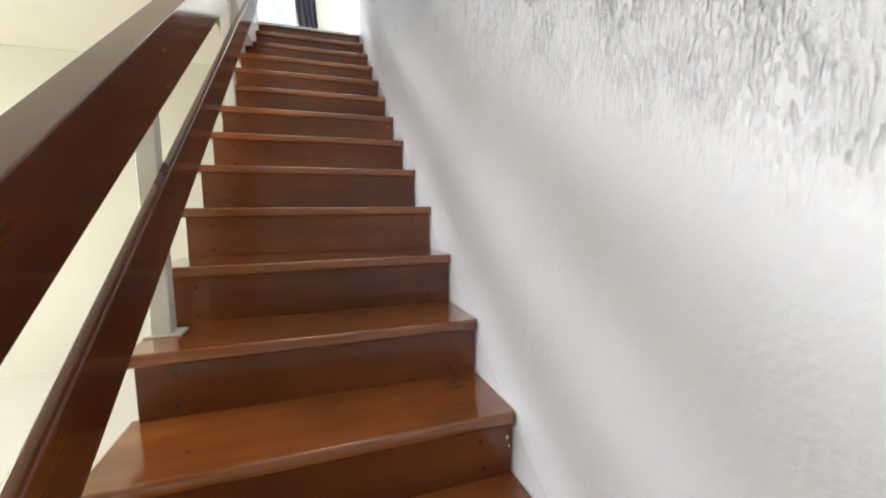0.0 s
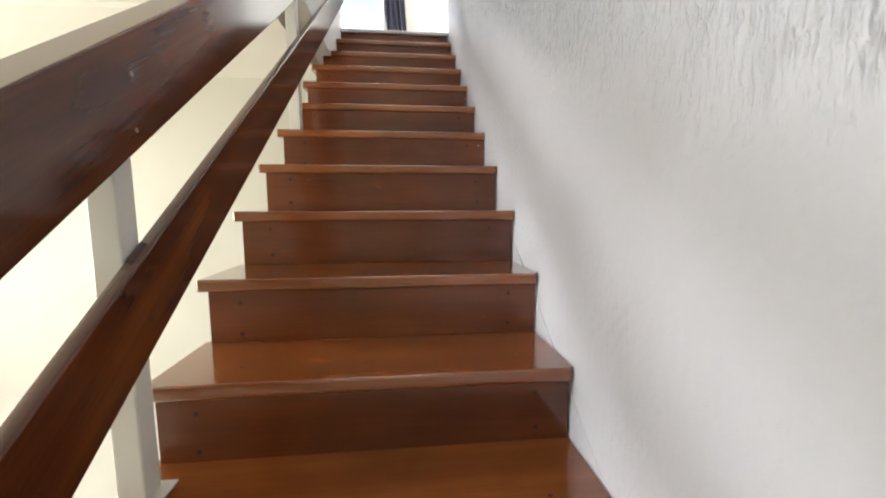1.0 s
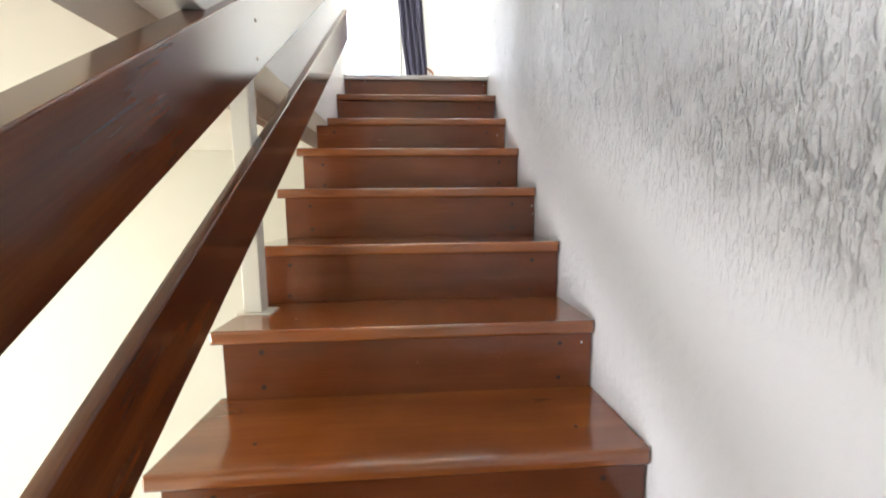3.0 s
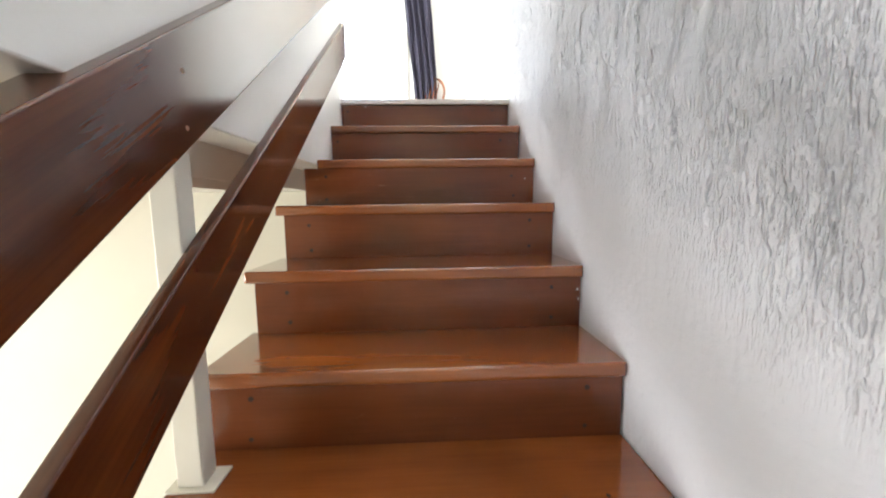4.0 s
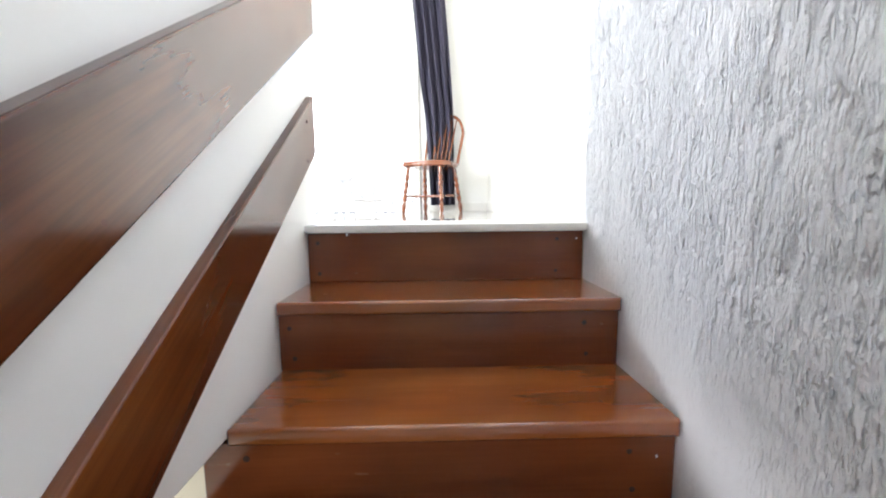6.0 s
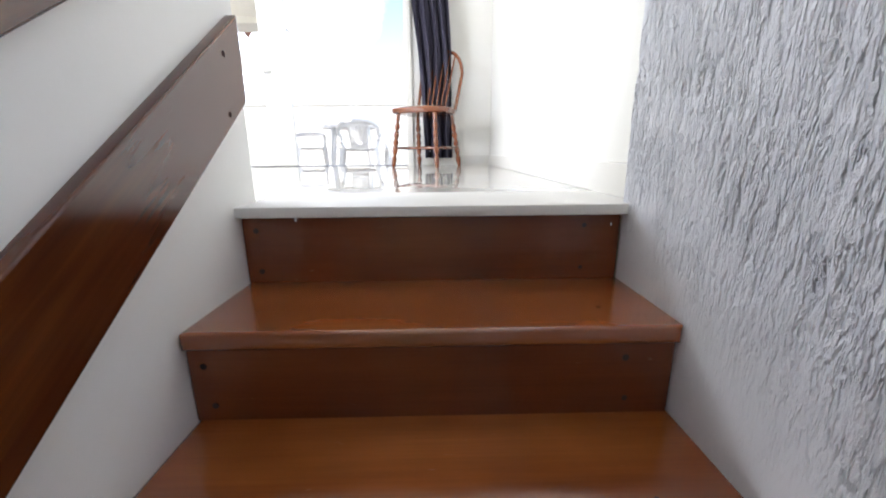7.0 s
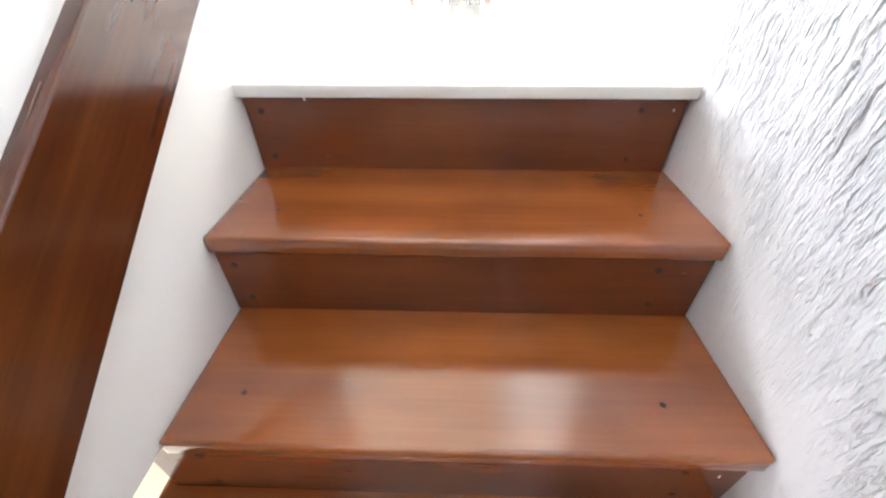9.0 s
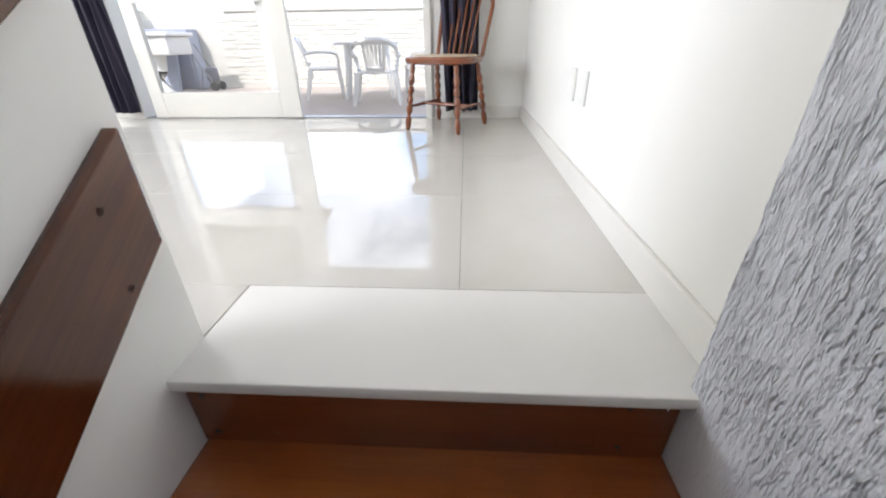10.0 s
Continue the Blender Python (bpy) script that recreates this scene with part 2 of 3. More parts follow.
def extruded(outline, x0, x1):
    """A plate between x0 and x1 whose outline runs in y and z."""
    bm = bmesh.new()
    a = [bm.verts.new((x0, y, z)) for y, z in outline]
    b = [bm.verts.new((x1, y, z)) for y, z in outline]
    k = len(outline)
    for i in range(k):
        bm.faces.new((a[i], a[(i + 1) % k], b[(i + 1) % k], b[i]))
    bm.faces.new(a[::-1]), bm.faces.new(b)
    return bm


# ---- plan ----
RISE, RUN = 0.18, 0.2535
TOP = 2.88                      # upper floor
NOSE = 4.384                    # front of the landing
WALL_R, WALL_L = 0.641, -0.235  # faces of the stair's walls
OPEN_L = -0.311                 # free ends of the treads
FAR = 7.0                       # wall with the sliding door
DOOR_L = -2.315                 # left edge of the door opening
ROOM_R = 0.69                   # right wall of the upper room
STEPS = 15
SLOPE = RISE / RUN
PZ = 2.66                       # patio floor


def nose_y(i):
    return NOSE - RUN * i


def nose_z(i):
    return TOP - RISE * i


# ---- setting ----
setting("ground", box(-60, 60, -60, 80, -0.35, -0.3), M_GRASS, "bare dry ground round the house", "ground")
setting("floor", box(-4.0, 0.64, -2.5, 4.41, -0.15, 0.0), M_GROUND, "pale tiled floor of the lower room", "floor")


def combed_wall():
    """The stair's right wall: vertical drag marks in real relief, flatter low down along the steps."""
    rng = np.random.default_rng(5)
    y0, y1, v0, v1, dy, dz = 0.3, 4.402, -0.25, 1.75, 0.004, 0.009
    ny, nz = int(round((y1 - y0) / dy)) + 1, int(round((v1 - v0) / dz)) + 1
    fy, fz = np.fft.fftfreq(ny, dy)[:, None], np.fft.fftfreq(nz, dz)[None, :]

    def field(sy, sz):
        w = np.fft.fft2(rng.standard_normal((ny, nz)))
        h = np.real(np.fft.ifft2(w * np.exp(-2 * math.pi ** 2 * ((fy * sy) ** 2 + (fz * sz) ** 2))))
        return h / h.std()
    strokes = np.clip(field(0.0044, 0.022) - 0.75, 0, 1.0) + 0.6 * np.clip(field(0.006, 0.045) - 0.9, 0, 1.0)
    ys, vs = np.linspace(y0, y1, ny), np.linspace(v0, v1, nz)
    zs = vs[None, :] + TOP + SLOPE * (ys[:, None] - NOSE)
    above = zs - (2.90 + 0.41 * (ys[:, None] - 4.39)) + 0.05 * field(0.05, 0.05)
    fade = 0.12 + 0.88 / (1 + np.exp(-above / 0.035))
    x = WALL_R + (0.0043 * strokes - 0.0007 * field(0.007, 0.018)) * fade + 0.0009 * field(0.15, 0.2)
    y = np.broadcast_to(ys[:, None], x.shape)
    z = zs
    verts = np.stack([x, y, z], -1).reshape(-1, 3)
    idx = np.arange(ny * nz).reshape(ny, nz)
    quads = np.stack([idx[:-1, :-1], idx[:-1, 1:], idx[1:, 1:], idx[1:, :-1]], -1).reshape(-1, 4)
    me = bpy.data.meshes.new("wall_stair")
    me.vertices.add(len(verts))
    me.vertices.foreach_set("co", verts.ravel())
    me.loops.add(quads.size)
    me.loops.foreach_set("vertex_index", quads.ravel())
    me.polygons.add(len(quads))
    me.polygons.foreach_set("loop_start", np.arange(0, quads.size, 4))
    me.update(calc_edges=True)
    me.validate()
    me.shade_smooth()
    me.materials.append(M_ROUGH)
    ob = new("wall_east", me)
    tagged(ob, "pale grey wall with vertical combed render texture beside the stairs", "wall", kind="structure")
    lo, hi = TOP + SLOPE * (y0 - NOSE), TOP + SLOPE * (y1 - NOSE)
    b = box(WALL_R + 0.012, 0.86, -2.5, 4.4, -0.15, 5.5)
    add_box(b, WALL_R, WALL_R + 0.0115, -2.5, y0, 0, 5.5)
    for outline in ([(y0, lo + v1), (4.4, hi + v1), (4.4, 5.5), (y0, 5.5)], [(y0, 0), (y0, max(lo + v0, 0.001)), (4.4, hi + v0), (4.4, 0)]):
        c = extruded(outline, WALL_R, WALL_R + 0.0115)
        tmp = bpy.data.meshes.new("tmp")
        c.to_mesh(tmp)
        c.free()
        b.from_mesh(tmp)
        bpy.data.meshes.remove(tmp)
    part("wall_core", b, M_ROUGH, ob)
    return ob


combed_wall()
setting("wall_room_east", box(ROOM_R, 0.86, 4.4, FAR + 0.15, 2.4, 5.5), M_ROOM, "smooth white painted wall of the upper room")
setting("wall_stair_west", box(-0.355, WALL_L, -0.2, 4.487, 2.497, 3.74, 0.004), M_WHITE, "smooth white guard wall beside the upper steps")
setting("wall_lower_north", box(-4.0, 0.64, 4.41, 4.55, -0.15, 2.4), M_CREAM, "cream wall of the lower room under the landing")
setting("wall_lower_closet", box(-4.0, -0.34, 4.18, 4.28, 0.0, 2.408), M_CREAM, "cream painted end wall of the lower room")
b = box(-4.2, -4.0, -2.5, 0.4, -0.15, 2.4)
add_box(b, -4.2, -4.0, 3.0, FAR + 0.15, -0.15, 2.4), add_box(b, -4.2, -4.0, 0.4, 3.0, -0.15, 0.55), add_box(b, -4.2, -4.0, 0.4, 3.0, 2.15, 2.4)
# upper opening is out of view, added for the hall fill lamp
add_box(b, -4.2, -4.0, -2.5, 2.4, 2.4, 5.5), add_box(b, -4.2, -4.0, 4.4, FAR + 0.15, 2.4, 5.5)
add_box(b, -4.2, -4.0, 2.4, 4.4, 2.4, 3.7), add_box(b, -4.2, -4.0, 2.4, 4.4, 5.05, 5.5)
setting("wall_west", b, M_CREAM, "cream outer wall with a lower window opening and an added upper opening")
setting("wall_south", box(-4.2, 0.86, -2.65, -2.5, -0.15, 5.5), M_CREAM, "cream end wall behind the foot of the stairs")
b = box(-4.0, -0.357, -2.5, 4.67, 2.41, 2.87)
setting("ceiling", b, M_CEIL, "cream ceiling slab of the lower room", "ceiling")
setting("ceiling_beam", box(-4.0, -0.362, 3.1, 3.45, 2.385, 2.41), M_CEIL, "shallow cream beam under the ceiling", "ceiling")
setting("ceiling_upper", box(-4.2, 0.86, -2.65, FAR + 0.15, 5.5, 5.65), M_CEIL, "plain white ceiling above stairs and upper room", "ceiling")
setting("floor_slab", box(-0.356, 0.68, 4.42, 4.67, 2.41, 2.855), M_CREAM, "concrete edge under the landing", "floor")
setting("floor_slab_room", box(-4.0, 0.68, 4.672, FAR, 2.41, 2.866), M_CREAM, "concrete slab under the upper floor", "floor")

# far wall with the wide door opening
b = box(-2.66, DOOR_L, FAR, FAR + 0.15, 2.4, 5.5)
# gap at the left end is added, out of view, for the side fill
add_box(b, -4.0, -2.66, FAR, FAR + 0.15, 2.4, 3.3), add_box(b, -4.0, -2.66, FAR, FAR + 0.15, 5.2, 5.5)
add_box(b, -4.0, -3.95, FAR, FAR + 0.15, 3.3, 5.2)
add_box(b, 0.02, 0.69, FAR, FAR + 0.15, 2.4, 5.5), add_box(b, DOOR_L, 0.02, FAR, FAR + 0.15, 4.93, 5.5)
add_box(b, DOOR_L, 0.02, FAR, FAR + 0.15, 2.4, 2.86)
setting("wall_north", b, M_ROOM, "white wall with a wide sliding door opening and an added side opening")
setting("baseboard", box(ROOM_R - 0.014, ROOM_R, 4.403, FAR, TOP, TOP + 0.085, 0.003), M_SKIRT, "polished porcelain skirting along the white wall", "baseboard")
setting("baseboard_north", box(0.06, ROOM_R - 0.014, FAR - 0.014, FAR, TOP, TOP + 0.085, 0.003), M_SKIRT, "polished porcelain skirting under the curtain wall", "baseboard")

# patio
setting("patio_floor", box(-9, 4, FAR + 0.15, 11.9, 2.5, PZ), M_PATIO, "brownish tiled patio floor", "floor")
setting("patio_base", box(-9, 4, FAR + 0.15, 11.9, -0.3, 2.5), M_OUTER, "rendered base under the patio", "wall")


# ---- stairs ----
stairs = thing("staircase", "straight staircase of glossy reddish brown varnished timber against a grey wall", "staircase")


def tread(i):
    z, y = nose_z(i), nose_y(i)
    left = WALL_L + 0.002 if i < 3 else OPEN_L
    bm = box(left, WALL_R - 0.003, y, y + RUN + 0.028, z - 0.034, z)
    bm.edges.ensure_lookup_table()
    front = [e for e in bm.edges if all(abs(v.co.y - y) < 1e-4 for v in e.verts)]
    ends = [e for e in bm.edges if all(abs(v.co.x - left) < 1e-4 and v.co.z > z - 0.01 for v in e.verts)]
    bmesh.ops.bevel(bm, geom=list(set(front + ends)), offset=0.007, segments=3, profile=0.55, affect="EDGES")
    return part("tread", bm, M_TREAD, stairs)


def riser(i):
    """The upright board below the nosing of step i."""
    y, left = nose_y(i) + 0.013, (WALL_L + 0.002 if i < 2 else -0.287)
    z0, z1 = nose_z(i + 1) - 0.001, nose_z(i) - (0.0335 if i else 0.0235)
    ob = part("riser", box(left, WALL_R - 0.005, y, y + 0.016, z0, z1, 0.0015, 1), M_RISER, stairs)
    for x in (-0.2, 0.55):
        for z in (z0 + 0.028, z1 - 0.03):
            j = random.uniform(-0.006, 0.006)
            r = random.uniform(0.005, 0.0068)
            part("plug", tube([(x + j, y - 0.0008, z + j), (x + j, y + 0.002, z + j)], r, 8), M_PLUG, ob)
    return ob


for i in range(1, STEPS + 1):
    t_ob = tread(i)
    for x in (-0.14, 0.52):
        j = random.uniform(-0.008, 0.008)
        part("plug", tube([(x + j, nose_y(i) + 0.085 + j, nose_z(i) - 0.002), (x + j, nose_y(i) + 0.085 + j, nose_z(i) + 0.0006)], 0.0045, 8), M_PLUG, t_ob)
for i in range(0, STEPS + 1):
    riser(i)
M_SPECK = plaster("white_paint_speck", (0.75, 0.74, 0.72), 0.6)
risers = [ob for ob in stairs.children if ob.name.startswith("riser")]
for i, x, dz, w in ((0, 0.615, -0.05, 0.003), (0, -0.11, -0.03, 0.005), (4, 0.627, -0.07, 0.004), (4, 0.63, -0.1, 0.003), (12, 0.622, -0.075, 0.006), (12, 0.628, -0.1, 0.004), (2, 0.6, -0.08, 0.003), (6, 0.61, -0.06, 0.003)):
    y, z = nose_y(i) + 0.013, nose_z(i) + dz
    part("paint_speck", box(x - w / 2, x + w / 2, y - 0.0006, y + 0.001, z - w, z + w, 0.0003, 1), M_SPECK, risers[i], "white paint speck")
for x in (-0.2, 0.5):
    lo, hi = (nose_y(STEPS) + 0.05, 0.0), (NOSE + 0.02, TOP - 0.2)
    part("stringer", extruded([lo, (lo[0] + 0.3, 0.0), (hi[0], hi[1] - 0.2), hi], x, x + 0.05), M_RISER, stairs)

landing = setting("landing_slab", box(WALL_L - 0.003, ROOM_R - 0.001, NOSE - 0.009, 4.672, TOP - 0.024, TOP, 0.003), M_MARBLE,
                  "white marble slab at the head of the stairs", "floor")


# ---- handrail ----
rail = thing("handrail", "two dark varnished sloping boards on cream steel posts beside the stairs", "handrail")


def rail_board(name, low, high, y0, y1, back, front, slope, label):
    """A sloping board: its lower and upper edge lie at low and high + slope * y; the ends are cut upright."""
    xa, xb, tilt = back, front, math.atan(slope)
    length, hh = (y1 - y0) / math.cos(tilt), (high - low) / 2 * math.cos(tilt)
    bm = bmesh.new()
    vs = []
    for x in (xa + 0.229, xb + 0.229):
        for u, w in ((0, -hh), (length, -hh), (length, hh), (0, hh)):
            vs.append(bm.verts.new((u + w * slope, -x, w)))
    for q in ((0, 1, 2, 3), (7, 6, 5, 4), (0, 4, 5, 1), (1, 5, 6, 2), (2, 6, 7, 3), (3, 7, 4, 0)):
        bm.faces.new([vs[k] for k in q])
    bmesh.ops.bevel(bm, geom=list(bm.edges), offset=0.004, segments=3, profile=0.5, affect="EDGES")
    ob = part(name, bm, M_BOARD, rail, label)
    mid = (low + high) / 2 + slope * y0
    ob.matrix_world = Matrix.Translation((-0.229, y0, mid)) @ Matrix.Rotation(math.pi / 2, 4, "Z") @ Matrix.Rotation(-tilt, 4, "Y")
    return ob


upper_board = rail_board("upper_board", 0.311, 0.509, 0.35, 4.465, -0.283, -0.207, 0.7085, "wide dark brown varnished board")
lower_board = rail_board("lower_board", -0.0485, 0.128, 0.35, 4.455, -0.24, -0.212, 0.7085, "narrow dark brown varnished board")


def rail_post(i):
    y, z = nose_y(i) + 0.148, nose_z(i)
    top = 0.40 + SLOPE * y
    ob = part("post", box(-0.292, -0.2425, y, y + 0.048, z + 0.004, top, 0.003), M_POST, rail, "cream painted square steel post")
    part("base_plate", box(-0.309, -0.217, y - 0.012, y + 0.06, z, z + 0.005, 0.001), M_POST, ob)
    return ob


for i in (6, 11):
    rail_post(i)
M_FILLER = material("pale_wood_filler", (0.3, 0.2, 0.15), 0.7)[0]


def rail_plug(board, y, z, r, mat):
    x = -0.207 if board == upper_board else -0.212
    bm = tube([(x - 0.0015, y, z), (x + 0.0004, y, z)], r, 10)
    ob = part("plug", bm, mat)
    ob.parent = board
    ob.matrix_parent_inverse = board.matrix_world.inverted()


for y in (2.996, 1.755):
    rail_plug(upper_board, y, 0.4355 + SLOPE * y, 0.0048, M_FILLER), rail_plug(upper_board, y, 0.343 + SLOPE * y, 0.0045, M_FILLER)
    rail_plug(lower_board, y, 0.1 + SLOPE * y, 0.004, M_PLUG), rail_plug(lower_board, y, 0.01 + SLOPE * y, 0.004, M_PLUG)
for y, z, r in ((4.376, 3.19, 0.0062), (4.37, 3.074, 0.0055)):
    rail_plug(lower_board, y, z, r, M_PLUG)
for y, z in ((4.405, 3.47), (4.4, 3.575), (3.632, 2.921)):
    rail_plug(upper_board, y, z, 0.0045, M_RISER)


# ---- upper room ----
window_frame = thing("sliding_door", "white enamelled sliding door, one leaf shut, the other half open", "door")
part("door_jamb", box(-0.032, 0.02, FAR - 0.02, FAR + 0.1, TOP - 0.01, 4.93, 0.003), M_FRAME, window_frame)
part("door_jamb", box(DOOR_L, DOOR_L + 0.055, FAR - 0.02, FAR + 0.1, TOP - 0.01, 4.93, 0.003), M_FRAME, window_frame)
part("door_header", box(DOOR_L, 0.02, FAR - 0.015, FAR + 0.1, 4.88, 4.935, 0.003), M_FRAME, window_frame)
part("door_track", box(DOOR_L + 0.056, -0.033, FAR + 0.0, FAR + 0.1, TOP - 0.015, TOP + 0.006, 0.001), M_STEEL, window_frame, "worn metal floor track")


def door_leaf(x0, x1, y0):
    leaf = part("leaf", box(x0, x0 + 0.1, y0, y0 + 0.045, TOP + 0.008, 4.88, 0.004), M_FRAME, window_frame)
    part("stile", box(x1 - 0.145, x1, y0, y0 + 0.045, TOP + 0.008, 4.88, 0.004), M_FRAME, leaf)
    for z0, z1 in ((TOP + 0.008, 3.069), (3.652, 3.80), (4.75, 4.88)):
        part("cross_rail", box(x0 + 0.1005, x1 - 0.1455, y0 + 0.001, y0 + 0.044, z0, z1, 0.004), M_FRAME, leaf)
    for z0, z1 in ((3.064, 3.657), (3.795, 4.755)):
        g = part("pane", box(x0 + 0.095, x1 - 0.14, y0 + 0.022, y0 + 0.026, z0, z1), M_GLASS, leaf, "clear glass pane")
        g.visible_shadow = False
    return leaf


door_leaf(-2.165, -0.991, FAR - 0.02)
part("meeting_stile", box(-1.23, -1.162, FAR + 0.05, FAR + 0.09, TOP + 0.008, 4.88, 0.004), M_FRAME, window_frame)


def curtain(name, left, right, y, z0, z1, folds, label, depth=0.035):
    """A hanging cloth: left and right edges are functions of the height; the folds deepen towards the hem."""
    bm = bmesh.new()
    nu, nv = 110, 40
    sheets = []
    for off in (0.0, 0.006):
        rows = []
        for j in range(nv + 1):
            z = z0 + (z1 - z0) * j / nv
            a, c = left(z), right(z)
            row = []
            for i in range(nu + 1):
                u = i / nu
                w = math.sin(2 * math.pi * folds * (u + 0.03 * math.sin(5 * z + 7 * u))) + 0.35 * math.sin(2 * math.pi * folds * 2.3 * u + 2 * z)
                row.append(bm.verts.new((a + (c - a) * u, y + off - depth * (0.55 + 0.45 * (1 - j / nv)) * w, z)))
            rows.append(row)
        sheets.append(rows)
    for k, rows in enumerate(sheets):
        for j in range(nv):
            for i in range(nu):
                q = (rows[j][i], rows[j][i + 1], rows[j + 1][i + 1], rows[j + 1][i])
                bm.faces.new(q if k == 0 else q[::-1])
    s0, s1 = sheets
    for j in range(nv):
        for i in (0, nu):
            bm.faces.new((s0[j][i], s0[j + 1][i], s1[j + 1][i], s1[j][i]))
    for i in range(nu):
        for j in (0, nv):
            bm.faces.new((s0[j][i], s0[j][i + 1], s1[j][i + 1], s1[j][i]))
    return tagged(part(name, bm, M_CURTAIN), label, "curtain")


def lerp(z, pts):
    for (z0, v0), (z1, v1) in zip(pts, pts[1:]):
        if z <= z1:
            return v0 + (v1 - v0) * max(0.0, (z - z0) / (z1 - z0))
    return pts[-1][1]


curtain("curtain", lambda z: lerp(z, [(2.95, 0.125), (3.3, 0.11), (3.75, 0.085), (4.1, 0.04), (4.95, -0.03)]),
        lambda z: lerp(z, [(2.95, 0.355), (3.8, 0.345), (4.4, 0.31), (4.95, 0.265)]), FAR - 0.11, 2.945, 5.15, 4,
        "dark navy curtain gathered beside the open door")
curtain("curtain", lambda z: -2.425, lambda z: -2.225, FAR - 0.1, 2.935, 5.15, 3, "dark navy curtain gathered at the door's far jamb")
rod = thing("curtain_rod", "plain dark steel curtain rod above the sliding door", "curtain rod")
part("rod", tube([(-2.6, FAR - 0.1, 5.16), (0.5, FAR - 0.1, 5.16)], 0.012, 10), M_STEEL, rod)
for x in (-2.55, 0.42):
    part("bracket", box(x, x + 0.02, FAR - 0.11, FAR, 5.15, 5.17, 0.003), M_STEEL, rod)


def socket(y):
    ob = thing("wall_socket", "white plastic wall socket plate low on the white wall", "socket", "sockets on the white wall")
    part("plate", box(ROOM_R - 0.009, ROOM_R, y - 0.038, y + 0.038, 3.175, 3.292, 0.003), M_PLASTIC, ob)
    part("insert", box(ROOM_R - 0.012, ROOM_R - 0.008, y - 0.022, y + 0.022, 3.205, 3.262, 0.002), M_FRAME, ob)
    return ob


socket(5.60), socket(5.44)


def turned(p0, p1, radius):
    """A leg with turned rings, from p0 at the foot to p1 under the seat."""
    prof = [(0.0, 0.55), (0.03, 0.7), (0.1, 0.95), (0.17, 0.98), (0.225, 0.52), (0.25, 0.7), (0.3, 1.0), (0.34, 1.02), (0.39, 0.6), (0.43, 0.95), (0.47, 1.04),
            (0.53, 0.6), (0.58, 0.98), (0.62, 1.02), (0.67, 0.58), (0.72, 0.95), (0.77, 0.98), (0.82, 0.58), (0.87, 0.8), (1.0, 0.66)]
    a, c = Vector(p0), Vector(p1)
    return tube([a.lerp(c, t) for t, _ in prof], [radius * r for _, r in prof], 14)


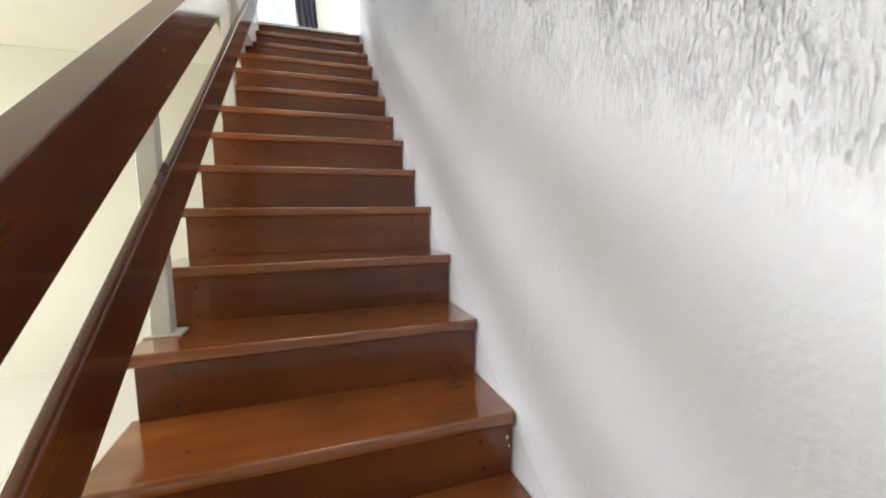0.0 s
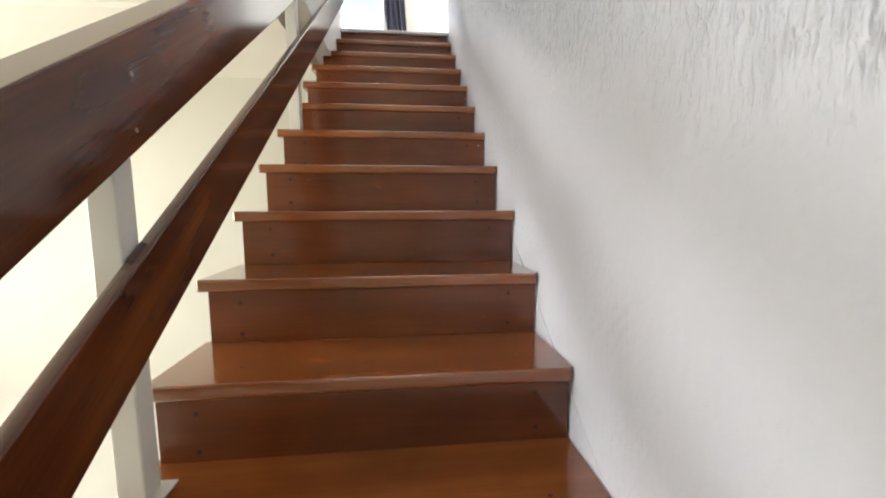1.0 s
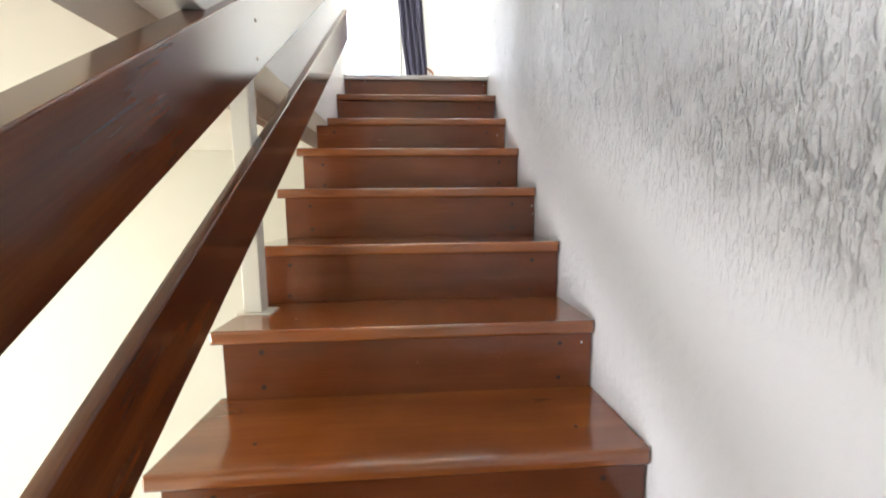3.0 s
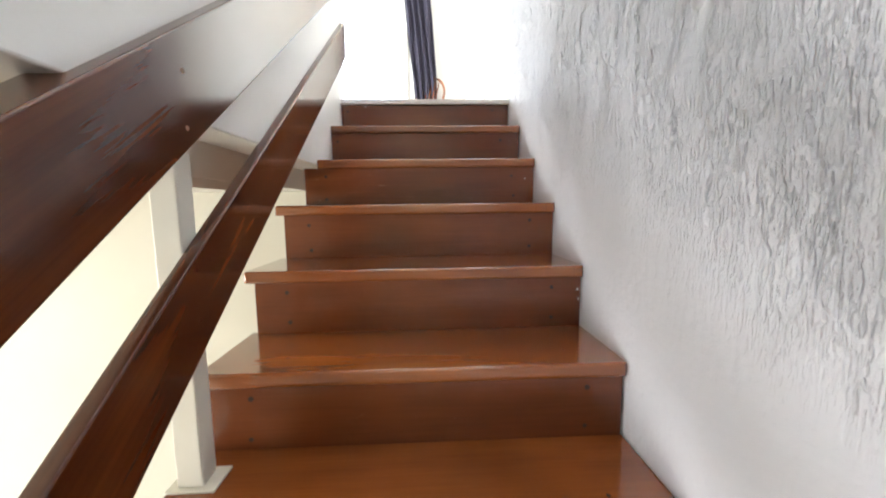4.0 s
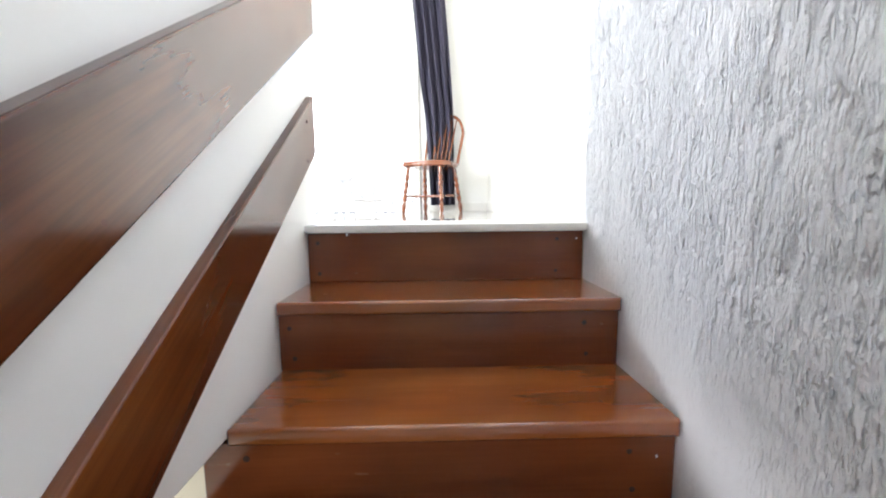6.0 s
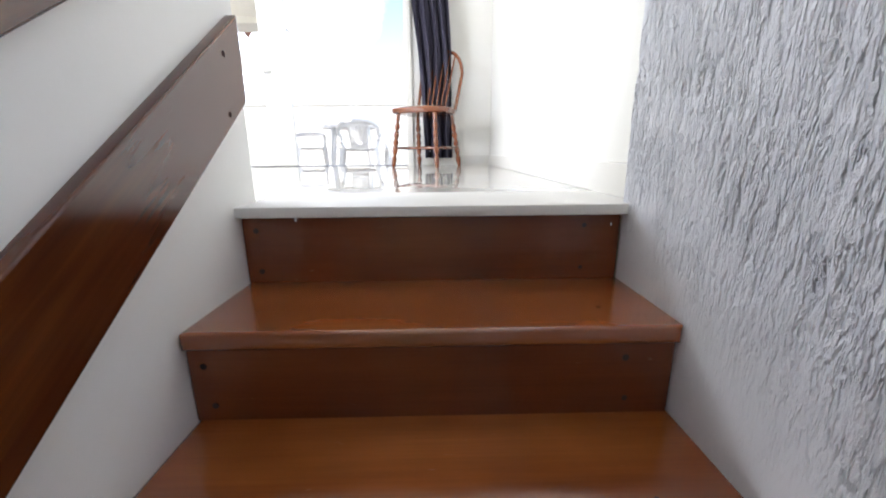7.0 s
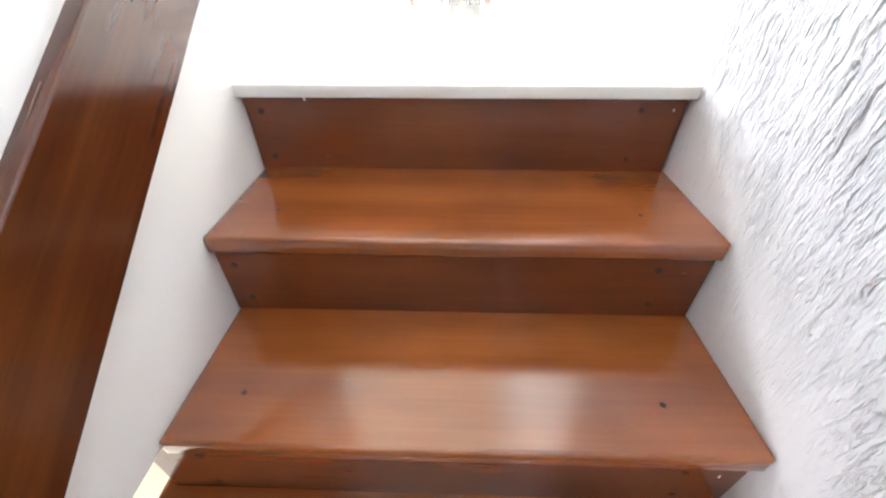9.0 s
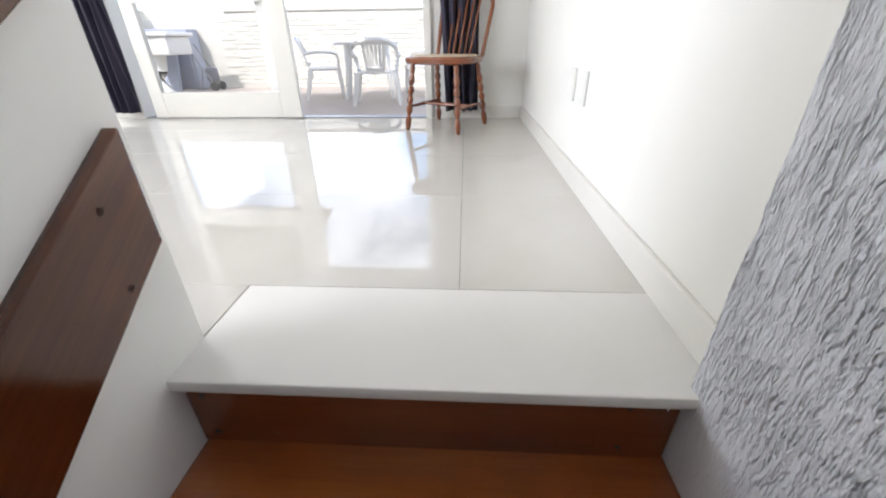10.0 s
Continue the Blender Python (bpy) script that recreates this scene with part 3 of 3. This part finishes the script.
def wooden_chair():
    ob = thing("wooden_chair", "orange varnished wooden chair with a hooped spindle back beside the curtain", "chair")
    sz = 0.44
    bm = bmesh.new()
    rings = []
    for z, k in ((sz - 0.044, 0.9), (sz - 0.036, 0.97), (sz - 0.012, 1.0), (sz - 0.004, 0.985), (sz, 0.95)):
        ring = []
        for i in range(40):
            a = 2 * math.pi * i / 40
            c, s = math.cos(a), math.sin(a)
            w = 0.24 if s < 0 else 0.215
            ring.append(bm.verts.new((k * w * abs(c) ** 0.55 * (1 if c > 0 else -1), k * 0.225 * abs(s) ** 0.6 * (1 if s > 0 else -1), z)))
        rings.append(ring)
    for p, q in zip(rings, rings[1:]):
        for i in range(40):
            bm.faces.new((p[i], p[(i + 1) % 40], q[(i + 1) % 40], q[i]))
    bm.faces.new(rings[0][::-1]), bm.faces.new(rings[-1])
    seat = part("seat", bm, M_CHAIR, ob)
    bm = bmesh.new()
    lo, hi = [], []
    for i in range(32):
        a = 2 * math.pi * i / 32
        c, s = math.cos(a), math.sin(a)
        x, y = 0.195 * abs(c) ** 0.6 * (1 if c > 0 else -1), 0.185 * abs(s) ** 0.6 * (1 if s > 0 else -1)
        lo.append(bm.verts.new((x, y, sz))), hi.append(bm.verts.new((x * 0.9, y * 0.9, sz + 0.008)))
    for i in range(32):
        bm.faces.new((lo[i], lo[(i + 1) % 32], hi[(i + 1) % 32], hi[i]))
    bm.faces.new(hi), bm.faces.new(lo[::-1])
    part("seat_pad", bm, M_SEAT, seat, "thin worn pale seat pad")
    feet = {}
    for sx in (-1, 1):
        for sy in (-1, 1):
            foot = (sx * 0.192, -0.2 if sy < 0 else 0.235, 0)
            head = (sx * 0.155, sy * 0.155, sz - 0.03)
            feet[sx, sy] = (Vector(foot), Vector(head))
            part("leg", turned(foot, head, 0.021), M_CHAIR, ob)
    mids = []
    for sx in (-1, 1):
        a = feet[sx, -1][0].lerp(feet[sx, -1][1], 0.36)
        c = feet[sx, 1][0].lerp(feet[sx, 1][1], 0.36)
        mids.append(a.lerp(c, 0.5))
        part("stretcher", tube([a, a.lerp(c, 0.25), a.lerp(c, 0.5), a.lerp(c, 0.75), c], [0.007, 0.01, 0.0125, 0.01, 0.007], 10), M_CHAIR, ob)
    part("stretcher", tube([mids[0], mids[0].lerp(mids[1], 0.5), mids[1]], [0.008, 0.013, 0.008], 10), M_CHAIR, ob)

    def hoop(u):
        """Outline of the bent back, u from 0 to 1 round the hoop."""
        a = math.pi * u
        h = math.sin(a) ** 0.62
        x = -0.22 * math.cos(a) * (0.86 + 0.14 * h) if 0.12 < u < 0.88 else -0.18 * math.copysign(1, math.cos(a)) * (0.95 + 0.15 * h)
        return Vector((x, 0.19 + 0.19 * h, sz - 0.01 + 0.49 * h))
    part("back_hoop", tube([hoop(i / 28) for i in range(29)], 0.0135, 12), M_CHAIR, ob)
    for i, x in enumerate((-0.1, -0.052, 0.0, 0.052, 0.1)):
        top = min((hoop(k / 200) for k in range(40, 161)), key=lambda p: abs(p.x - x))
        base = Vector((x * 0.8, 0.18, sz - 0.005))
        part("spindle", tube([base, base.lerp(top, 0.35), top], [0.006, 0.0078, 0.0055], 10), M_CHAIR, ob)
    return ob


chair = wooden_chair()
chair.matrix_world = pose(0.14, 6.615, TOP, 0, 0, -26.0) @ Matrix.Diagonal((0.96, 0.96, 0.98, 1.0))

# ---- patio ----
setting("patio_roof", box(-1.62, 4, FAR + 0.15, 8.4, 5.08, 5.22), M_WHITE, "white roof slab over the near part of the patio", "roof")
b = box(-9, 4, 11.9, 12.05, -0.3, 3.93)
patio_wall = setting("wall_patio", b, M_OUTER, "low pale wall with rough stone courses at the end of the patio")
setting("wall_patio_cap", box(-9, 4, 11.87, 12.08, 3.93, 3.98, 0.006), M_OUTER, "flat cap on the patio wall", "trim")
setting("wall_patio_side", box(-9, -6.0, 9.6, 11.9, PZ, 4.9), M_OUTER, "pale side wall of the patio")


def plastic_chair(m, label):
    ob = thing("plastic_chair", label, "chair", "plastic chairs round the patio table", m)
    sz = 0.42
    bm = bmesh.new()
    grid = {}
    for k, dz in ((0, 0.0), (1, -0.018)):
        for i in range(9):
            for j in range(9):
                u, v = i / 4 - 1, j / 4 - 1
                grid[k, i, j] = bm.verts.new((u * (0.225 - 0.02 * max(v, 0)), v * 0.22, sz + dz - 0.02 * (1 - u * u) * (1 - 0.5 * v * v) + (-0.02 * max(0, -v - 0.7) / 0.3)))
    for i in range(8):
        for j in range(8):
            bm.faces.new([grid[0, p, q] for p, q in ((i, j), (i + 1, j), (i + 1, j + 1), (i, j + 1))])
            bm.faces.new([grid[1, p, q] for p, q in ((i, j + 1), (i + 1, j + 1), (i + 1, j), (i, j))])
    rim = [(i, 0) for i in range(9)] + [(8, j) for j in range(1, 9)] + [(i, 8) for i in range(7, -1, -1)] + [(0, j) for j in range(7, 0, -1)]
    for p, q in zip(rim, rim[1:] + rim[:1]):
        bm.faces.new((grid[0, p[0], p[1]], grid[0, q[0], q[1]], grid[1, q[0], q[1]], grid[1, p[0], p[1]]))
    part("seat", bm, M_PLASTIC, ob)
    for sx in (-1, 1):
        for sy in (-1, 1):
            bm = bmesh.new()
            fx, fy, hx, hy = sx * 0.265, (-0.235 if sy < 0 else 0.3), sx * 0.215, sy * 0.195
            tops, bots = [], []
            for dx, dy in ((-1, -1), (1, -1), (1, 1), (-1, 1)):
                bots.append(bm.verts.new((fx + dx * 0.017, fy + dy * 0.02, 0)))
                tops.append(bm.verts.new((hx + dx * 0.03, hy + dy * 0.032, sz - 0.005)))
            for i in range(4):
                bm.faces.new((bots[i], bots[(i + 1) % 4], tops[(i + 1) % 4], tops[i]))
            bm.faces.new(bots[::-1]), bm.faces.new(tops)
            part("leg", bm, M_PLASTIC, ob)

    def arch(u):
        a = math.pi * u
        return Vector((-0.255 * math.cos(a) * (1 if math.sin(a) > 0.3 else 0.98), 0.24 + 0.1 * math.sin(a) ** 0.6, sz + 0.18 + 0.2 * math.sin(a) ** 0.55))
    part("back_rim", tube([arch(i / 20) for i in range(21)], [0.02 + 0.016 * math.sin(math.pi * i / 20) for i in range(21)], 8), M_PLASTIC, ob)
    part("back_panel", tube([(-0.1, 0.222, sz + 0.05), (0.0, 0.228, sz + 0.045), (0.1, 0.222, sz + 0.05)], 0.03, 8), M_PLASTIC, ob)
    for x in (-0.11, -0.066, -0.022, 0.022, 0.066, 0.11):
        top = min((arch(k / 100) for k in range(15, 86)), key=lambda p: abs(p.x - x * 1.05))
        bm = bmesh.new()
        p0, p1 = Vector((x * 0.8, 0.215, sz - 0.01)), top
        ring = []
        for p, w in ((p0, 0.014), (p0.lerp(p1, 0.35), 0.015), (p0.lerp(p1, 0.7), 0.017), (p1, 0.019)):
            ring.append([bm.verts.new(p + Vector((dx * w, dy * 0.005, 0))) for dx, dy in ((-1, -1), (1, -1), (1, 1), (-1, 1))])
        for r0, r1 in zip(ring, ring[1:]):
            for i in range(4):
                bm.faces.new((r0[i], r0[(i + 1) % 4], r1[(i + 1) % 4], r1[i]))
        bm.faces.new(ring[0][::-1]), bm.faces.new(ring[-1])
        part("slat", bm, M_PLASTIC, ob)
    for sx in (-1, 1):
        pts = [(sx * 0.255, 0.25, sz + 0.19), (sx * 0.27, 0.1, sz + 0.215), (sx * 0.27, -0.1, sz + 0.21), (sx * 0.262, -0.19, sz + 0.185), (sx * 0.245, -0.205, sz + 0.1), (sx * 0.225, -0.19, sz)]
        part("armrest", tube(pts, [0.02, 0.022, 0.022, 0.022, 0.02, 0.02], 8), M_PLASTIC, ob)
    return ob


plastic_chair(pose(-0.93, 9.58, PZ, 0, 0, 188) @ Matrix.Diagonal((1.14, 1.0, 0.96, 1.0)), "white plastic armchair with slatted back, pushed up to the patio table")
plastic_chair(pose(-1.83, 10.15, PZ, 0, 0, 108) @ Matrix.Diagonal((1.1, 1.0, 1.0, 1.0)), "white plastic armchair seen side-on beside the patio table")
plastic_chair(pose(-0.42, 10.55, PZ, 0, 0, -75), "white plastic armchair on the patio table's far side")

table = thing("plastic_table", "round white plastic table on four legs on the patio", "table", m=pose(-1.2, 10.28, PZ, 0, 0, 12))
bm = bmesh.new()
rings = []
for z, r in ((0.715, 0.44), (0.715, 0.465), (0.745, 0.475), (0.752, 0.468), (0.752, 0.44)):
    rings.append([bm.verts.new((r * math.cos(2 * math.pi * i / 48), r * math.sin(2 * math.pi * i / 48), z)) for i in range(48)])
for p, q in zip(rings, rings[1:]):
    for i in range(48):
        bm.faces.new((p[i], p[(i + 1) % 48], q[(i + 1) % 48], q[i]))
bm.faces.new(rings[-1]), bm.faces.new(rings[0][::-1])
part("tabletop", bm, M_PLASTIC, table)
for sx in (-1, 1):
    for sy in (-1, 1):
        part("leg", tube([(sx * 0.33, sy * 0.33, 0), (sx * 0.29, sy * 0.29, 0.4), (sx * 0.27, sy * 0.27, 0.718)], [0.026, 0.034, 0.042], 10), M_PLASTIC, table)

sink = thing("laundry_sink", "white laundry tub on a pedestal on the patio", "sink")
part("pedestal", tube([(-4.95, 10.9, PZ), (-4.95, 10.9, PZ + 0.35), (-4.95, 10.95, PZ + 0.6)], [0.15, 0.11, 0.13], 18), M_PLASTIC, sink)
b = box(-5.3, -4.5, 10.65, 11.25, PZ + 0.6, PZ + 0.87, 0.03)
part("tub", b, M_PLASTIC, sink)
part("tub_rim", box(-5.36, -4.44, 10.6, 11.3, PZ + 0.87, PZ + 0.93, 0.02), M_PLASTIC, sink)
cab = thing("storage_box", "blue-grey painted cupboard against the patio wall", "cupboard")
part("body", box(-6.0, -4.72, 11.55, 11.87, PZ, PZ + 1.0, 0.01), M_BLUEGREY, cab)
part("door", box(-5.4, -4.76, 11.525, 11.549, PZ + 0.06, PZ + 0.95, 0.006), M_BLUEGREY, cab)
plank = tagged(part("board", extruded([(11.22, PZ), (11.27, PZ), (11.515, PZ + 0.9), (11.465, PZ + 0.9)], -5.22, -4.92), M_BLUEGREY), "pale blue-grey board leaning on the cupboard", "board")

cart = thing("shopping_cart", "folding steel shopping cart with a grey bag on the patio", "cart")
for dy in (0.0, 0.24):
    y = 11.3 + dy
    part("side_tube", tube([(-4.27, y, PZ + 0.05), (-4.44, y, PZ + 0.37), (-4.64, y, PZ + 0.76)], 0.011, 8), M_STEEL, cart)
    part("rear_tube", tube([(-4.55, y, PZ + 0.02), (-4.44, y, PZ + 0.37)], 0.009, 8), M_STEEL, cart)
    part("wheel", tube([(-4.29, y - 0.03, PZ + 0.075), (-4.29, y - 0.01, PZ + 0.075)], 0.075, 16), M_DARK, cart)
for k in range(6):
    x, z = -4.3 - 0.066 * k, PZ + 0.12 + 0.128 * k
    part("cross_bar", tube([(x, 11.3, z), (x, 11.54, z)], 0.007, 8), M_STEEL, cart)
part("bag", box(-4.45, -4.27, 11.33, 11.5, PZ + 0.14, PZ + 0.38, 0.05, 3), M_BAG, cart)

lamp = thing("patio_spotlight", "small white spotlight under the patio roof", "lamp")
part("mount", tube([(-0.95, 8.05, 5.08), (-0.95, 8.05, 4.99)], 0.04, 14), M_FRAME, lamp)
part("arm", tube([(-0.95, 8.05, 4.99), (-0.95, 8.03, 4.94)], 0.01, 8), M_FRAME, lamp)
part("head", tube([(-0.95, 8.08, 4.94), (-0.95, 8.0, 4.91), (-0.95, 7.96, 4.895)], [0.03, 0.042, 0.046], 14), M_FRAME, lamp)

# tiled canopy that falls from the house over one side of the patio
leanto = thing("tiled_canopy", "clay tiled canopy sloping from the house over the patio", "roof")
FALL = 0.37
EAVE_Y, EAVE_Z, CAN_L, CAN_R = 9.15, 4.5, -6.5, -1.68


def canopy_z(y):
    return EAVE_Z + FALL * (EAVE_Y - y)


for y in (7.6, 8.7):
    part("purlin", box(CAN_L, CAN_R - 0.02, y, y + 0.08, canopy_z(y) - 0.16, canopy_z(y) - 0.085, 0.005), M_CEIL, leanto)
for x in (-6.2, -5.1, -4.0, -2.9, -1.8):
    part("rafter", extruded([(7.16, canopy_z(7.16) - 0.08), (7.16, canopy_z(7.16) - 0.01), (EAVE_Y - 0.07, canopy_z(EAVE_Y - 0.07) - 0.01), (EAVE_Y - 0.07, canopy_z(EAVE_Y - 0.07) - 0.08)], x - 0.03, x + 0.03), M_CEIL, leanto)
part("deck", extruded([(7.16, canopy_z(7.16) - 0.008), (7.16, canopy_z(7.16) + 0.01), (EAVE_Y - 0.06, EAVE_Z + 0.032), (EAVE_Y - 0.06, EAVE_Z + 0.014)], CAN_L, CAN_R), M_CEIL, leanto)


def clay_tile():
    bm = bmesh.new()
    rows = []
    for y, z, r in ((0.0, 0.0, 0.095), (0.42, 0.13, 0.08)):
        for rr in (r, r - 0.012):
            rows.append([bm.verts.new((rr * math.cos(math.pi * i / 8), y, z + 0.8 * rr * math.sin(math.pi * i / 8))) for i in range(9)])
    o0, i0, o1, i1 = rows
    for i in range(8):
        bm.faces.new((o0[i], o0[i + 1], o1[i + 1], o1[i])), bm.faces.new((i0[i + 1], i0[i], i1[i], i1[i + 1]))
        bm.faces.new((o0[i], i0[i], i0[i + 1], o0[i + 1])), bm.faces.new((o1[i + 1], i1[i + 1], i1[i], o1[i]))
    return mesh_of("tile", bm, M_CLAY)


tile_mesh = clay_tile()
for row in range(5):
    for k in range(25):
        ob = new("tile", tile_mesh)
        ob.parent = leanto
        y = EAVE_Y + 0.07 - 0.4 * row
        ob.matrix_world = pose(CAN_L + 0.1 + 0.193 * k, y, canopy_z(y) + 0.015, 0, 0, 180 + random.uniform(-2, 2))

# ---- floor tiles of the upper room ----
upper_floor = tagged(part("floor_upper", box(-4.0, ROOM_R - 0.015, 4.675, FAR, TOP - 0.012, TOP - 0.0014), M_GROUT),
                     "polished pale porcelain tiles of the upper room", "floor", kind="structure")
TILE, TILE_X = 0.61, 1.2
setting("floor_hall", box(-4.0, -0.356, -2.5, 4.487, 2.8705, TOP), M_TILE, "polished floor beyond the guard wall", "floor")
setting("floor_edge", box(-4.0, -0.24, 4.4875, 4.674, 2.8705, TOP - 0.0014), M_CREAM, "screed at the head of the guard wall", "floor")
tile_bm = box(0, TILE_X - 0.0014, 0, TILE - 0.0014, -0.003, 0, 0.0005, 1)
floor_mesh = mesh_of("tile", tile_bm, M_TILE, False)


def floor_piece(x0, x1, y0, y1):
    full = abs(x1 - x0 - TILE_X) < 1e-3 and abs(y1 - y0 - TILE) < 1e-3
    me = floor_mesh if full else mesh_of("tile", box(0, x1 - x0 - 0.0014, 0, y1 - y0 - 0.0014, -0.003, 0, 0.0005, 1), M_TILE, False)
    ob = new("tile", me)
    ob.parent = upper_floor
    ob.matrix_world = pose(x0, y0, TOP)


xs = [ROOM_R] + [0.258 - TILE_X * k for k in range(5)]
xs = sorted([max(x, -4.0) for x in xs])
ys = [4.6722, 5.287, 5.897, 6.507, FAR]
for xa, xb in zip(xs, xs[1:]):
    for ya, yb in zip(ys, ys[1:]):
        if xb - xa > 0.02:
            floor_piece(xa, xb, ya, yb)
xs = sorted({max(0.258 - TILE_X * k, -4.0) for k in range(5)} - {0.258} | {WALL_L - 0.004})
for xa, xb in zip(xs, xs[1:]):
    floor_piece(xa, xb, 4.488, 4.6722)

# rough stone courses on the patio wall
M_STONE = plaster("pale_wall_stone", (0.64, 0.63, 0.57), 0.9, 0.25, (0.85, 0.83, 0.78))
stones = []
for k in range(5):
    bm = box(0, 0.285, 0, 0.03, 0, 0.066, 0.008, 1)
    for v in bm.verts:
        v.co += Vector((random.uniform(-0.006, 0.006), random.uniform(-0.009, 0.004) if v.co.y < 0.015 else 0, random.uniform(-0.005, 0.005)))
    stones.append(mesh_of("stone", bm, M_STONE, False))
for row in range(15):
    for k in range(14):
        ob = new("stone", random.choice(stones))
        ob.parent = patio_wall
        ob.matrix_world = pose(-4.3 + 0.3 * k + 0.15 * (row % 2), 11.886 + random.uniform(-0.004, 0.003), PZ + 0.06 + 0.075 * row)
